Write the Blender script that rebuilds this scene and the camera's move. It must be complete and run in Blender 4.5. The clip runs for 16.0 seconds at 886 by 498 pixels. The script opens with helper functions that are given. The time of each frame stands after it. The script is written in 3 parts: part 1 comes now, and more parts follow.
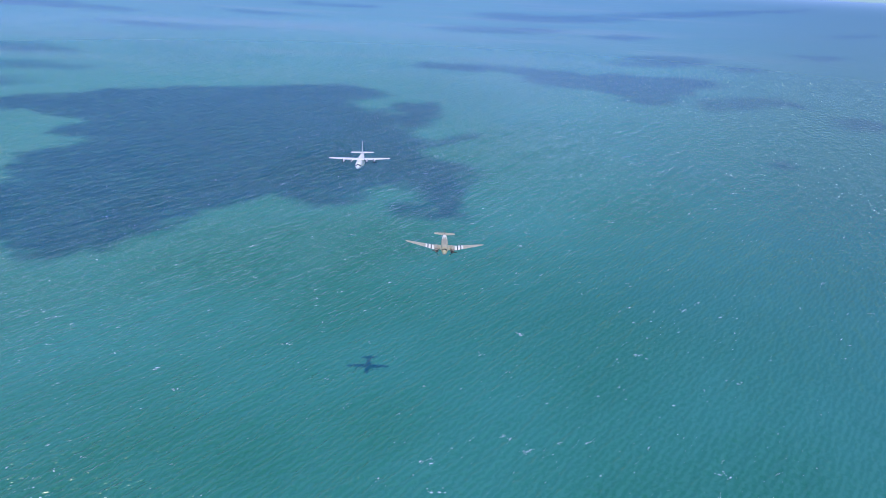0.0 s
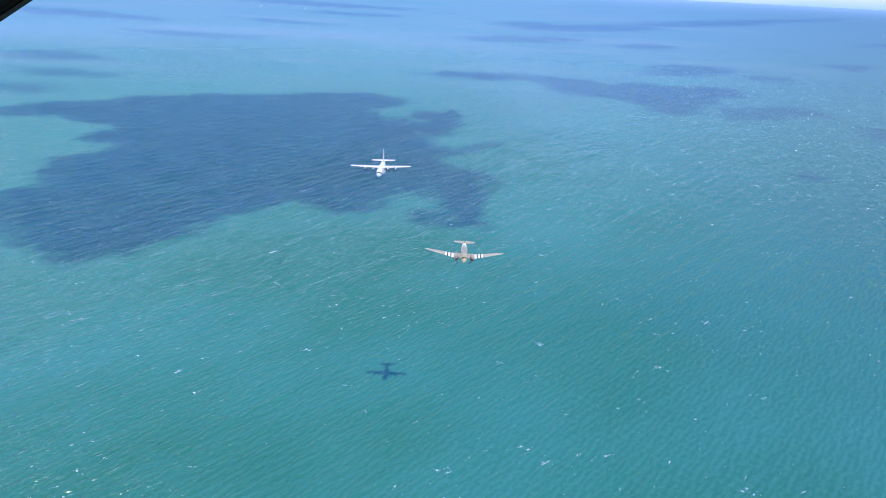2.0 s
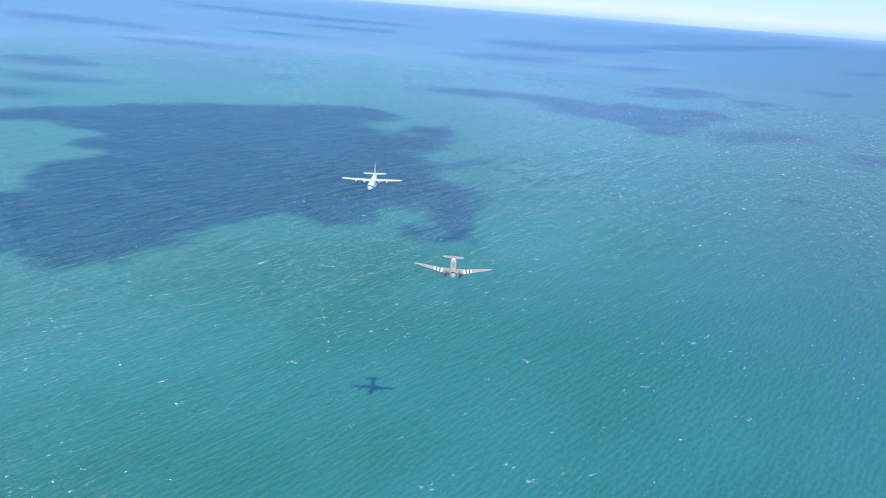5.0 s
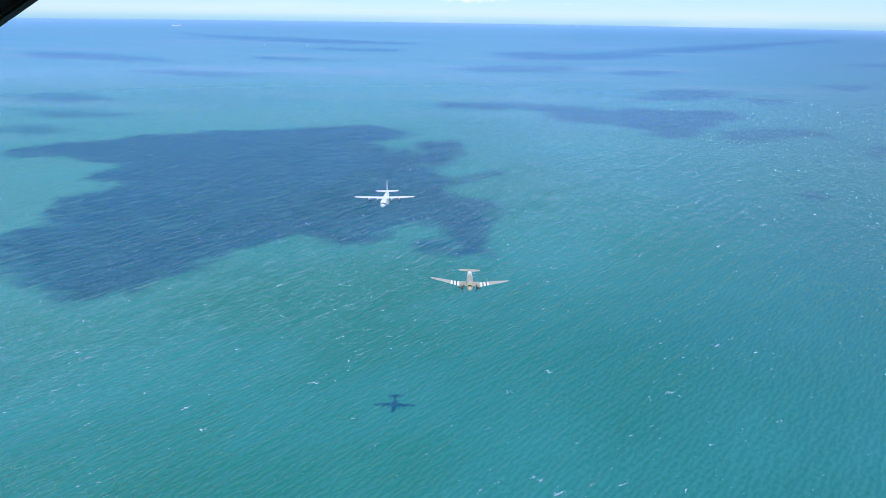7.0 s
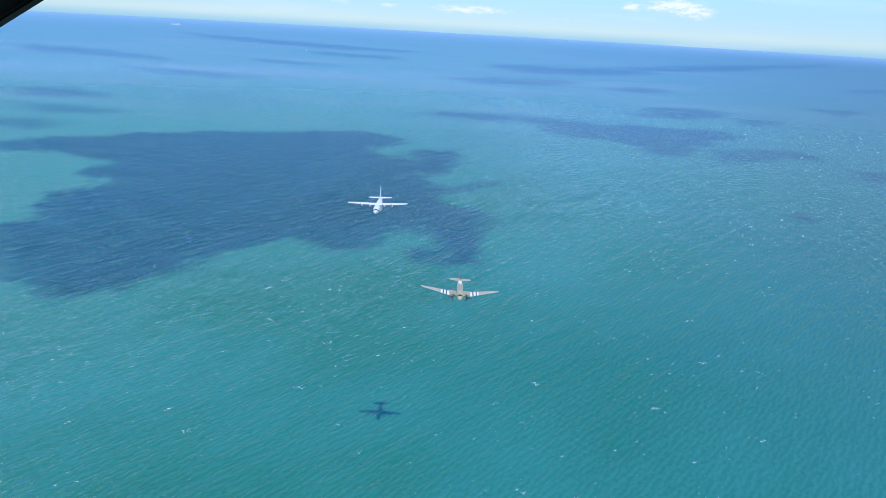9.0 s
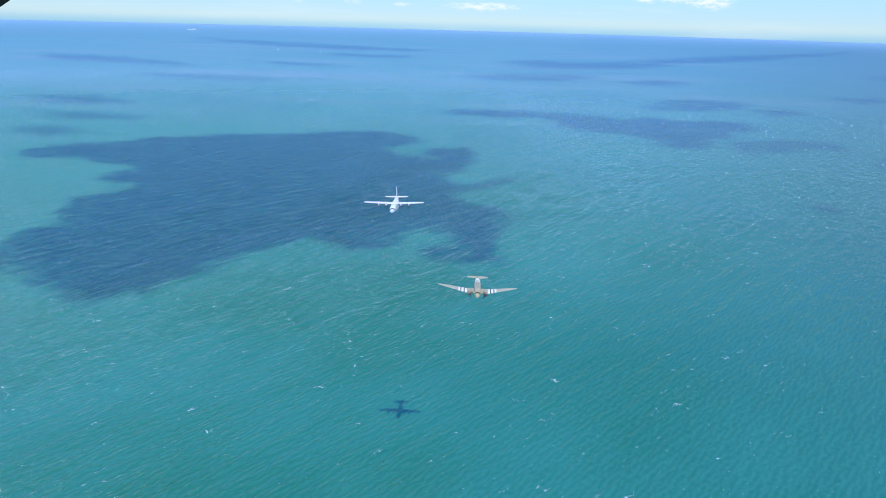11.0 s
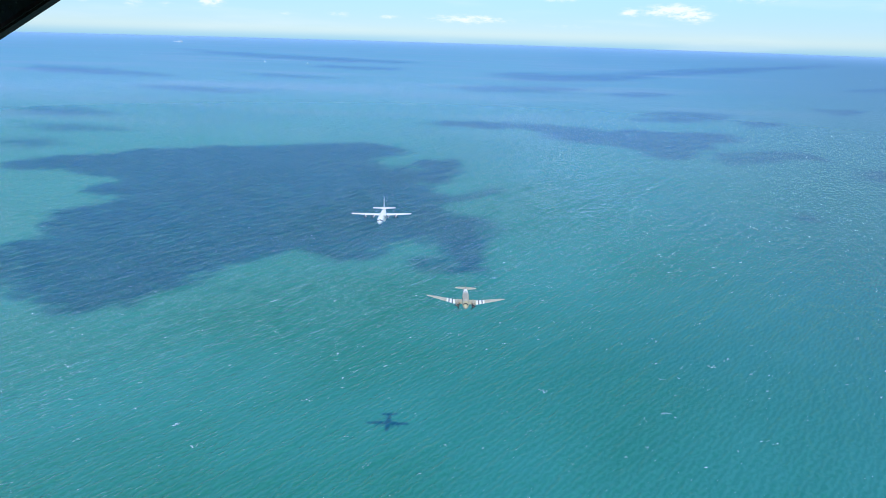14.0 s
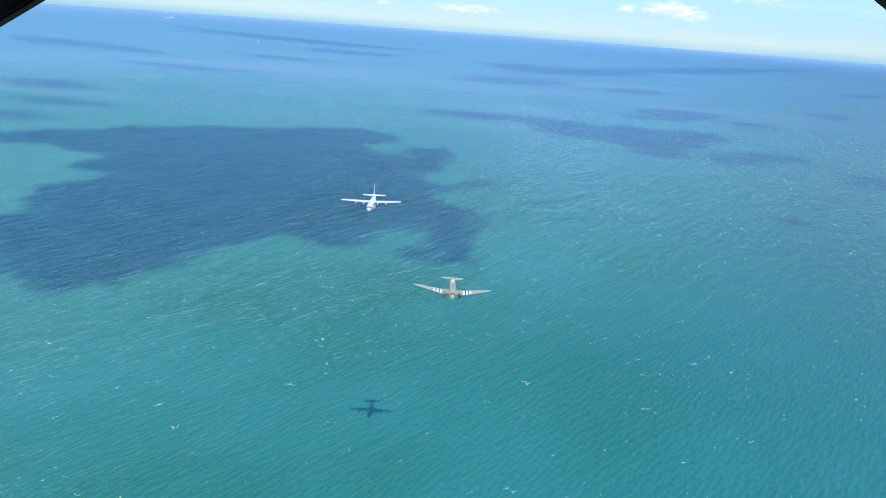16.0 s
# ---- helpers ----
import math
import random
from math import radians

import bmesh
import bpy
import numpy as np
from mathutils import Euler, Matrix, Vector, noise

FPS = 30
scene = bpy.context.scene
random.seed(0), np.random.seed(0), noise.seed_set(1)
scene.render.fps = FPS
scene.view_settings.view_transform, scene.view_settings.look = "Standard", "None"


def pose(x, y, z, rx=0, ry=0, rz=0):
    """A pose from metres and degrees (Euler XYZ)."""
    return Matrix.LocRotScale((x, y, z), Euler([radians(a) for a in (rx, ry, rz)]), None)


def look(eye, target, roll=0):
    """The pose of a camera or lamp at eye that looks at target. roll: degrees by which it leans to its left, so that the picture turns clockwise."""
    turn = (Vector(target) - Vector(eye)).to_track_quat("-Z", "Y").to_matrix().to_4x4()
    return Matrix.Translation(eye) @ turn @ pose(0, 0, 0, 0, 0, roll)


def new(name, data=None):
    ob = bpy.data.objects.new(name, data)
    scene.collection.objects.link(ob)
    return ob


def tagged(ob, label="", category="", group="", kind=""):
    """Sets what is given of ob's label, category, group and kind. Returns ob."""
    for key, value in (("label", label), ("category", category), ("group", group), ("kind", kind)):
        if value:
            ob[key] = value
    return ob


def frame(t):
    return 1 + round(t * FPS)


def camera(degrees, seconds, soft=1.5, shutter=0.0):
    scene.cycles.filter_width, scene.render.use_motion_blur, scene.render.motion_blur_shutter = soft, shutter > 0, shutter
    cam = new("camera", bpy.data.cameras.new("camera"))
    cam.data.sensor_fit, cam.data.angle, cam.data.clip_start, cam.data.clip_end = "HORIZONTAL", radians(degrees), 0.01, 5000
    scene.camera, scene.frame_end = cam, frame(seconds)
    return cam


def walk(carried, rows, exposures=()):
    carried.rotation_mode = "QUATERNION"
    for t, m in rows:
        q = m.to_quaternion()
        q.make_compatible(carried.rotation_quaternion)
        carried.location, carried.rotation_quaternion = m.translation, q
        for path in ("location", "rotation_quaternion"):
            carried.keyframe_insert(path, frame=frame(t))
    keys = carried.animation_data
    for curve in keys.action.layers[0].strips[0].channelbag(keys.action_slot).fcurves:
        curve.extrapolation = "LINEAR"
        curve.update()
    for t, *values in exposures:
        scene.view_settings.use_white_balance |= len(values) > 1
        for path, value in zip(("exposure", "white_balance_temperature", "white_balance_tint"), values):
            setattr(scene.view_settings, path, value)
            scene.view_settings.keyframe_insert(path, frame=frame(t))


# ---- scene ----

# A formation over the sea, seen from the open rear door of the leading aircraft.
# All that flies keeps its place beside the camera; z = 0 is the sea.
H = 350.0                      # the eye's height over the sea
cam = camera(74.2, 16.0, soft=0.5)
# seconds, sideways, up, yaw, pitch, roll of the hand-held camera
ROWS = [
    (0.0, 0.005, -0.001, -2.90, -25.23, -2.54),
    (0.5, 0.005, -0.001, -2.55, -25.59, -2.60),
    (1.0, 0.005, -0.001, -1.74, -25.76, -2.96),
    (1.5, 0.006, -0.001, -1.76, -25.69, -2.46),
    (2.0, -0.071, 0.090, -0.88, -24.54, -2.36),
    (2.5, -0.040, 0.054, -1.31, -23.32, -2.14),
    (3.0, 0.004, -0.003, -1.79, -23.75, -3.63),
    (3.5, 0.048, 0.057, -2.00, -21.70, -4.74),
    (4.0, 0.035, 0.040, -2.29, -23.18, -5.59),
    (6.5, -0.001, -0.001, -0.06, -22.08, -0.59),
    (7.0, 0.013, -0.017, -0.99, -21.70, -0.79),
    (7.5, -0.017, 0.020, -1.38, -21.67, -1.33),
    (8.0, -0.013, 0.016, -1.62, -21.26, -1.11),
    (8.5, -0.015, 0.018, -1.56, -21.69, -2.55),
    (9.0, -0.006, 0.008, -1.04, -20.86, -2.99),
    (9.5, 0.011, -0.013, -0.94, -21.12, -3.40),
    (12.0, 0.097, -0.120, 0.31, -20.85, -0.10),
    (12.5, 0.077, -0.096, -0.48, -20.11, 0.09),
    (13.0, 0.067, -0.085, -0.18, -19.42, -0.32),
    (13.5, 0.045, -0.057, -0.53, -18.77, -0.90),
    (14.0, 0.014, -0.021, -1.07, -19.98, -1.60),
    (14.5, -0.024, 0.026, -1.29, -20.25, -2.87),
    (15.0, -0.093, 0.021, -2.12, -19.49, -2.84),
    (15.5, -0.115, 0.028, -2.11, -19.62, -3.01),
    (16.0, -0.035, 0.039, -1.42, -20.99, -3.90),
]
walk(cam, [(t, pose(x, 0, H + z, 90 + pitch, roll, yaw)) for t, x, z, yaw, pitch, roll in ROWS],
     exposures=[(0.0, 0.0, 6100, 15), (1.0, 0.15, 6100, 15), (2.0, 0.31, 6150, 15), (3.5, 0.34, 6150, 14), (6.5, 0.3, 6000, 9), (7.2, 0.2, 5880, 6), (8.0, 0.12, 5800, 5), (12.5, 0.15, 5880, 3), (16.0, 0.22, 6050, 3)])

# ---- light: high sun behind the camera, clear sky with small clouds ----
SUN_EL, SUN_AZ = radians(69.0), radians(178.0)      # azimuth from +y towards +x
to_sun = Vector((math.sin(SUN_AZ) * math.cos(SUN_EL), math.cos(SUN_AZ) * math.cos(SUN_EL), math.sin(SUN_EL)))
sun = new("sun", bpy.data.lights.new("sun", "SUN"))
sun.data.energy, sun.data.angle, sun.data.color = 2.62, radians(0.6), (1.0, 0.93, 0.72)
sun.matrix_world = look(to_sun * 3000, (0, 0, 0))


class Nodes:
    """Short hand for a node tree."""

    def __init__(self, tree):
        self.tree = tree
        tree.nodes.clear()

    def put(self, value, socket):
        if isinstance(value, bpy.types.NodeSocket):
            self.tree.links.new(value, socket)
        elif value is not None:
            socket.default_value = value

    def node(self, kind, ins=(), **props):
        n = self.tree.nodes.new(kind)
        for k, v in props.items():
            setattr(n, k, v)
        for k, v in dict(ins).items():
            self.put(v, n.inputs[k])
        return n

    def math(self, op, a, b=None, c=None, clamp=False):
        n = self.node("ShaderNodeMath", operation=op, use_clamp=clamp)
        for i, v in enumerate((a, b, c)):
            self.put(v, n.inputs[i])
        return n.outputs[0]

    def mix(self, f, a, b, kind="MIX"):
        n = self.node("ShaderNodeMix", data_type="RGBA", blend_type=kind)
        self.put(f, n.inputs[0])
        for v, i in ((a, 6), (b, 7)):
            self.put((*v, 1) if isinstance(v, tuple) else v, n.inputs[i])
        return n.outputs[2]

    def noise(self, vec, scale, detail=3.0, rough=0.55):
        n = self.node("ShaderNodeTexNoise", {"Scale": scale, "Detail": detail, "Roughness": rough})
        self.put(vec, n.inputs["Vector"])
        return n.outputs["Fac"]

    def ramp(self, f, a, b):
        n = self.node("ShaderNodeMapRange", {"Value": f, "From Min": a, "From Max": b}, interpolation_type="SMOOTHSTEP")
        return n.outputs["Result"]

    def scaled(self, vec, s, turn=0.0):
        if turn:
            vec = self.node("ShaderNodeMapping", {"Vector": vec, "Rotation": (0, 0, turn)}).outputs["Vector"]
        return self.node("ShaderNodeMapping", {"Vector": vec, "Scale": s}).outputs["Vector"]


world = bpy.data.worlds.new("sky")
scene.world = world
world.use_nodes = True
W = Nodes(world.node_tree)
sky = W.node("ShaderNodeTexSky", sky_type="NISHITA", sun_disc=False, sun_elevation=SUN_EL, sun_rotation=SUN_AZ, altitude=350.0, air_density=1.0, dust_density=0.0, ozone_density=1.0)
xyz = W.node("ShaderNodeSeparateXYZ", {"Vector": W.node("ShaderNodeTexCoord").outputs["Generated"]})
azi = W.math("DEGREES", W.math("ARCTAN2", xyz.outputs[0], xyz.outputs[1]))
ele = W.math("DEGREES", W.math("ARCSINE", xyz.outputs[2]))
plane = W.node("ShaderNodeCombineXYZ", {0: azi, 1: ele})
fluff = W.noise(W.scaled(plane.outputs[0], (1.1, 3.2, 1)), 1.0, 7.0, 0.62)
# small cumulus over the horizon: azimuth, elevation, half width, half height in degrees, thickness
CLOUDS = [
    (3.5, 1.49, 3.0, 0.34, 1.0), (-4.0, 1.49, 0.8, 0.18, 0.8), (-8.4, 1.60, 0.8, 0.22, 0.7), (-13.0, 1.50, 0.6, 0.18, 0.6),
    (17.3, 2.36, 0.6, 0.30, 1.0), (20.1, 2.45, 1.6, 0.42, 0.9), (22.9, 2.13, 1.1, 0.45, 1.2), (21.2, 2.80, 1.2, 0.30, 0.9),
    (-19.1, 2.25, 0.9, 0.35, 1.2), (-25.0, 1.95, 0.8, 0.35, 0.7), (-22.5, 1.86, 0.5, 0.2, 0.6), (-28.8, 2.0, 0.9, 0.3, 0.5),
    (27.2, 3.95, 2.6, 0.6, 1.0), (34.4, 4.35, 1.8, 0.45, 0.8), (11.4, 3.40, 1.8, 0.3, 0.7), (12.4, 1.12, 2.2, 0.2, 0.4),
]
total = None
for a, e, wa, we, thick in CLOUDS:
    dx = W.math("DIVIDE", W.math("SUBTRACT", azi, a), wa * 1.3)
    dy = W.math("DIVIDE", W.math("SUBTRACT", ele, e), we * 1.2)
    d2 = W.math("ADD", W.math("MULTIPLY", dx, dx), W.math("MULTIPLY", dy, dy))
    g = W.math("MULTIPLY", W.math("EXPONENT", W.math("MULTIPLY", d2, -1.0)), thick)
    total = g if total is None else W.math("ADD", total, g)
puffs = W.ramp(W.math("MULTIPLY", total, W.math("SUBTRACT", W.math("MULTIPLY", fluff, 4.2), 1.15)), 0.15, 1.5)
thin = W.math("MULTIPLY", W.ramp(W.noise(W.scaled(plane.outputs[0], (0.06, 0.5, 1)), 1.0, 4.0), 0.5, 0.8), 0.25)
cover = W.math("MULTIPLY", W.math("ADD", puffs, thin, clamp=True), 0.88)
# summer haze: a blue rim on the horizon, a whitish band over it, deep blue above
hazy = W.mix(W.ramp(ele, 0.6, 9.0), (0.47, 0.61, 0.91), (0.95, 1.05, 0.88))
hazy = W.mix(W.ramp(ele, 17.5, 31.0), hazy, (1.35, 1.75, 3.2))
hazy = W.mix(W.ramp(ele, 34.0, 62.0), hazy, (0.9, 1.18, 2.05))
hazy = W.mix(W.ramp(ele, -0.7, 0.4), (0.28, 0.51, 0.95), hazy)
clear = W.mix(1.0, sky.outputs[0], hazy, "MULTIPLY")
bright = W.mix(cover, clear, (6.8, 6.6, 6.8))
back = W.node("ShaderNodeBackground", {"Color": bright, "Strength": 0.14})
W.put(back.outputs[0], W.node("ShaderNodeOutputWorld").inputs["Surface"])

# ---- materials ----


def material(name, colour, rough=0.5, metal=0.0, vary=0.15, scale=2.0, bump=0.0, bump_scale=20.0, spots=None, coat=0.0):
    """A painted or bare surface with variation at two scales, and fine relief."""
    m = bpy.data.materials.new(name)
    m.use_nodes = True
    N = Nodes(m.node_tree)
    co = N.node("ShaderNodeTexCoord").outputs["Object"]
    big = N.noise(co, scale, 4.0)
    small = N.noise(co, scale * 14, 3.0)
    f = N.math("ADD", N.math("MULTIPLY", big, 0.7), N.math("MULTIPLY", small, 0.3))
    dark = tuple(c * (1 - vary) for c in colour)
    light = tuple(min(1, c * (1 + vary * 0.7)) for c in colour)
    c = N.mix(N.ramp(f, 0.3, 0.7), dark, light)
    if spots:
        c = N.mix(N.math("MULTIPLY", N.ramp(N.noise(co, scale * 3, 5.0), 0.58, 0.72), 0.7), c, spots)
    b = N.node("ShaderNodeBsdfPrincipled", {"Base Color": c, "Roughness": N.math("ADD", rough - 0.08, N.math("MULTIPLY", small, 0.16)), "Metallic": metal, "Coat Weight": coat})
    if bump:
        bp = N.node("ShaderNodeBump", {"Strength": bump, "Height": N.noise(co, bump_scale, 3.0), "Distance": 0.02})
        N.put(bp.outputs[0], b.inputs["Normal"])
    N.put(b.outputs[0], N.node("ShaderNodeOutputMaterial").inputs["Surface"])
    return m


grey_paint = material("light_grey_paint", (0.84, 0.78, 0.7), 0.45, vary=0.1, scale=0.5, spots=(0.7, 0.66, 0.6))
grey_dark = material("grey_streaked_paint", (0.55, 0.56, 0.57), 0.5, vary=0.12, scale=0.8)
window_dark = material("dark_glass", (0.015, 0.02, 0.025), 0.12, vary=0.1)
blade_dark = material("black_blade_paint", (0.015, 0.015, 0.016), 0.45, vary=0.2)
tip_paint = material("pale_yellow_tip_paint", (0.7, 0.6, 0.3), 0.5, vary=0.1)
engine_dark = material("engine_dark_grey", (0.08, 0.08, 0.08), 0.7, vary=0.3)
drab = material("faded_olive_drab", (0.47, 0.4, 0.26), 0.7, vary=0.24, scale=0.9, spots=(0.36, 0.29, 0.19))
drab_top = material("faded_grey_drab", (0.48, 0.41, 0.27), 0.75, vary=0.14, scale=0.9, spots=(0.54, 0.46, 0.32))
fin_dark = material("dark_olive_paint", (0.09, 0.08, 0.06), 0.7, vary=0.2)
drab_roof = material("weathered_roof_paint", (0.38, 0.33, 0.23), 0.8, vary=0.2, scale=1.5)
olive_nose = material("yellow_olive_paint", (0.52, 0.42, 0.2), 0.55, vary=0.18, scale=1.2)
cowl_brown = material("brown_cowling_paint", (0.2, 0.14, 0.08), 0.5, vary=0.2, scale=1.5)
stripe_white = material("white_stripe_paint", (0.86, 0.79, 0.62), 0.55, vary=0.06)
stripe_black = material("black_stripe_paint", (0.03, 0.03, 0.032), 0.55, vary=0.15)
green_metal = material("dark_green_primer", (0.016, 0.021, 0.015), 0.7, vary=0.25, scale=6.0, bump=0.15, bump_scale=60.0)
black_metal = material("recess_black", (0.004, 0.004, 0.004), 0.8, vary=0.3, scale=3.0)
brown_seal = material("worn_brown_seal", (0.05, 0.018, 0.012), 0.92, vary=0.35, scale=8.0, bump=0.2, bump_scale=80.0)
rivet_metal = material("dull_rivet_metal", (0.16, 0.165, 0.14), 0.45, metal=0.3, vary=0.2)
ship_white = material("ship_white_paint", (0.8, 0.8, 0.78), 0.5, vary=0.06, scale=0.2)
ship_hull = material("ship_hull_paint", (0.78, 0.79, 0.8), 0.5, vary=0.1, scale=0.2)
foam_white = material("sea_foam", (0.82, 0.85, 0.86), 0.9, vary=0.15, scale=0.3)
cloud_white = material("cloud_white", (0.85, 0.86, 0.88), 1.0, vary=0.04, scale=0.01)


def sea_material():
    m = bpy.data.materials.new("sea_water")
    m.use_nodes = True
    N = Nodes(m.node_tree)
    # place on the true, flat sea, kept in the mesh as a map
    uv = N.node("ShaderNodeUVMap", uv_map="true_place").outputs[0]
    km = N.scaled(uv, (1000, 1000, 1))          # metres
    depth = N.noise(N.scaled(km, (0.0007, 0.0011, 1), 0.3), 1.0, 3.0, 0.5)
    mottle = N.noise(N.scaled(km, (0.004, 0.0025, 1), 0.9), 1.0, 4.0, 0.55)
    sep = N.node("ShaderNodeSeparateXYZ", {"Vector": km})
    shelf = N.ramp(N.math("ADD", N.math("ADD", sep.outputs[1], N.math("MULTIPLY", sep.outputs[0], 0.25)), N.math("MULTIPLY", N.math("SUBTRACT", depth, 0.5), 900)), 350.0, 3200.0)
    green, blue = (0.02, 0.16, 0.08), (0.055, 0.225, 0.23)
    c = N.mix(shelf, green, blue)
    c = N.mix(N.math("MULTIPLY", N.ramp(N.math("ADD", N.math("SUBTRACT", N.math("MULTIPLY", sep.outputs[1], 0.25), sep.outputs[0]), N.math("MULTIPLY", mottle, 300)), 150.0, 1300.0), 0.5), c, (0.10, 0.31, 0.26))     # paler towards the west and farther out
    c = N.mix(N.math("MULTIPLY", N.ramp(mottle, 0.35, 0.75), 0.45), c, (0.055, 0.265, 0.21))
    c = N.mix(N.math("MULTIPLY", N.ramp(depth, 0.5, 0.75), 0.5), c, (0.04, 0.18, 0.2))
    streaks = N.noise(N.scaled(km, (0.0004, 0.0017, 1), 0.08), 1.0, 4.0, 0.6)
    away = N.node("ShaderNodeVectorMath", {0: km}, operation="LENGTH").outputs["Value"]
    c = N.mix(N.math("MULTIPLY", N.math("MULTIPLY", N.ramp(streaks, 0.46, 0.68), N.ramp(away, 1300.0, 3600.0)), 0.8), c, (0.17, 0.27, 0.27))     # pale streaks; far-off haze is put into their colour
    c = N.mix(N.math("MULTIPLY", N.math("MULTIPLY", N.ramp(N.math("DIVIDE", sep.outputs[0], N.math("MAXIMUM", sep.outputs[1], 50.0)), 0.28, 0.8), N.ramp(away, 500.0, 1300.0)), 0.9), c, (0.014, 0.12, 0.09))       # darker by bearing towards the east, from 500 m out
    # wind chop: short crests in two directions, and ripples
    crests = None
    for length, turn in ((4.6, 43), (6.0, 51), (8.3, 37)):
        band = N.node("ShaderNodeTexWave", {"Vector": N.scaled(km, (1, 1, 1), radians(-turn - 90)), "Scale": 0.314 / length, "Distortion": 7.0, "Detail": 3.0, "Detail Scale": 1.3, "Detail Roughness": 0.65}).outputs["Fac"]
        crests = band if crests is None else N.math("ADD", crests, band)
    c = N.mix(N.ramp(crests, 0.7, 2.4), N.mix(1.0, c, (0.92, 0.94, 0.96), "MULTIPLY"), N.mix(0.07, c, (0.16, 0.38, 0.36)))      # wave highlights and darker troughs put into the base colour
    chop_a = N.noise(N.scaled(km, (0.038, 0.11, 1), radians(-52)), 1.0, 3.0, 0.6)
    chop_b = N.noise(N.scaled(km, (0.07, 0.25, 1), radians(-47)), 1.0, 3.0, 0.65)
    chop_c = N.noise(N.scaled(km, (0.3, 0.75, 1), radians(-40)), 1.0, 3.0, 0.65)
    swell = N.noise(N.scaled(km, (0.008, 0.036, 1), radians(-51)), 1.0, 4.0, 0.65)
    calm = N.math("DIVIDE", 1.0, N.math("ADD", 1.0, N.math("POWER", N.math("DIVIDE", away, 3600.0), 2.0)))   # unseen small waves even out
    calm = N.math("MULTIPLY", calm, N.math("SUBTRACT", 1.0, N.ramp(away, 900.0, 7500.0)))
    open_sea = N.ramp(away, 300.0, 1300.0)      # rougher away from the lee near the coast
    h = N.math("ADD", N.math("MULTIPLY", chop_a, 8.5), N.math("ADD", N.math("MULTIPLY", chop_b, 4.0), N.math("MULTIPLY", chop_c, 0.5)))
    gusts = N.ramp(N.noise(N.scaled(km, (0.007, 0.012, 1), 0.6), 1.0, 3.0, 0.6), 0.3, 0.7)
    h = N.math("ADD", N.math("MULTIPLY", crests, N.math("ADD", 0.14, N.math("MULTIPLY", gusts, 0.28))), N.math("MULTIPLY", h, N.math("ADD", 0.13, N.math("MULTIPLY", open_sea, 0.97))))
    h = N.math("ADD", h, N.math("MULTIPLY", swell, N.math("MULTIPLY", open_sea, 19.0)))
    lee = N.math("SUBTRACT", 1.0, N.math("MULTIPLY", N.ramp(N.math("SUBTRACT", sep.outputs[0], N.math("MULTIPLY", sep.outputs[1], 0.08)), -300.0, 500.0), 0.76))     # smoother water to the east
    h = N.math("MULTIPLY", h, lee)
    bp = N.node("ShaderNodeBump", {"Strength": calm, "Height": h, "Distance": 1.0})
    # light scattered out of the depth, and the sky's reflection
    soft = N.node("ShaderNodeBump", {"Strength": N.math("MULTIPLY", calm, 0.45), "Height": h, "Distance": 1.0})
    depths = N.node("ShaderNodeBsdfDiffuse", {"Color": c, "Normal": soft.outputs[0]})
    far_off = N.ramp(away, 11000.0, 34000.0)       # towards the horizon the level sea is seen at a glance
    level = N.node("ShaderNodeMix", {0: N.math("MULTIPLY", far_off, 0.38), 4: bp.outputs[0], 5: (0, 0, 1)}, data_type="VECTOR").outputs[1]
    gloss = N.node("ShaderNodeBsdfGlossy", {"Color": (1, 1, 1, 1), "Roughness": N.math("SUBTRACT", 0.32, N.math("MULTIPLY", calm, 0.12)), "Normal": level})
    fres = N.node("ShaderNodeFresnel", {"IOR": 1.55, "Normal": bp.outputs[0]})
    grazing = N.node("ShaderNodeFresnel", {"IOR": 1.39, "Normal": N.node("ShaderNodeCombineXYZ", {2: 1.0}).outputs[0]})
    shine = N.math("ADD", fres.outputs[0], N.math("MULTIPLY", N.math("MULTIPLY", far_off, 0.9), N.math("SUBTRACT", grazing.outputs[0], fres.outputs[0])))
    both = N.node("ShaderNodeMixShader", {0: shine, 1: depths.outputs[0], 2: gloss.outputs[0]})
    N.put(both.outputs[0], N.node("ShaderNodeOutputMaterial").inputs["Surface"])
    return m


sea_water = sea_material()

# ---- the sea: flat to FLAT metres, then rising so slightly that its rim lies on the true horizon ----
FLAT, RIM, BEND = 900.0, 4850.0, 300.0 / 3950.0 ** 2


def sea_lift(r):
    """Height of the sheet at a distance r."""
    return BEND * np.maximum(0, r - FLAT) ** 2


rng = np.random.default_rng(7)
WAVES = []
for lam, slope, crest, spread, n in ((26.0, 0.026, 50, 8, 7), (14.0, 0.026, 48, 12, 10), (8.5, 0.034, 46, 18, 12), (9.0, 0.025, -48, 14, 6)):
    for i in range(n):
        l = lam * (0.75 + 0.5 * rng.random())
        d = radians(crest + spread * rng.standard_normal() + 90)
        k = 2 * math.pi / l
        WAVES.append((k * math.cos(d), k * math.sin(d), slope / k, rng.random() * 6.283, l))


def wave_height(x, y, step):
    z = np.zeros_like(x)
    for kx, ky, amp, phase, l in WAVES:
        fade = np.clip((l / np.maximum(step, 0.01) - 2.0) / 3.0, 0, 1) ** 2
        a = kx * x + ky * y + phase
        z += amp * fade * (np.sin(a) - 0.25 * np.cos(2 * a))
    return z


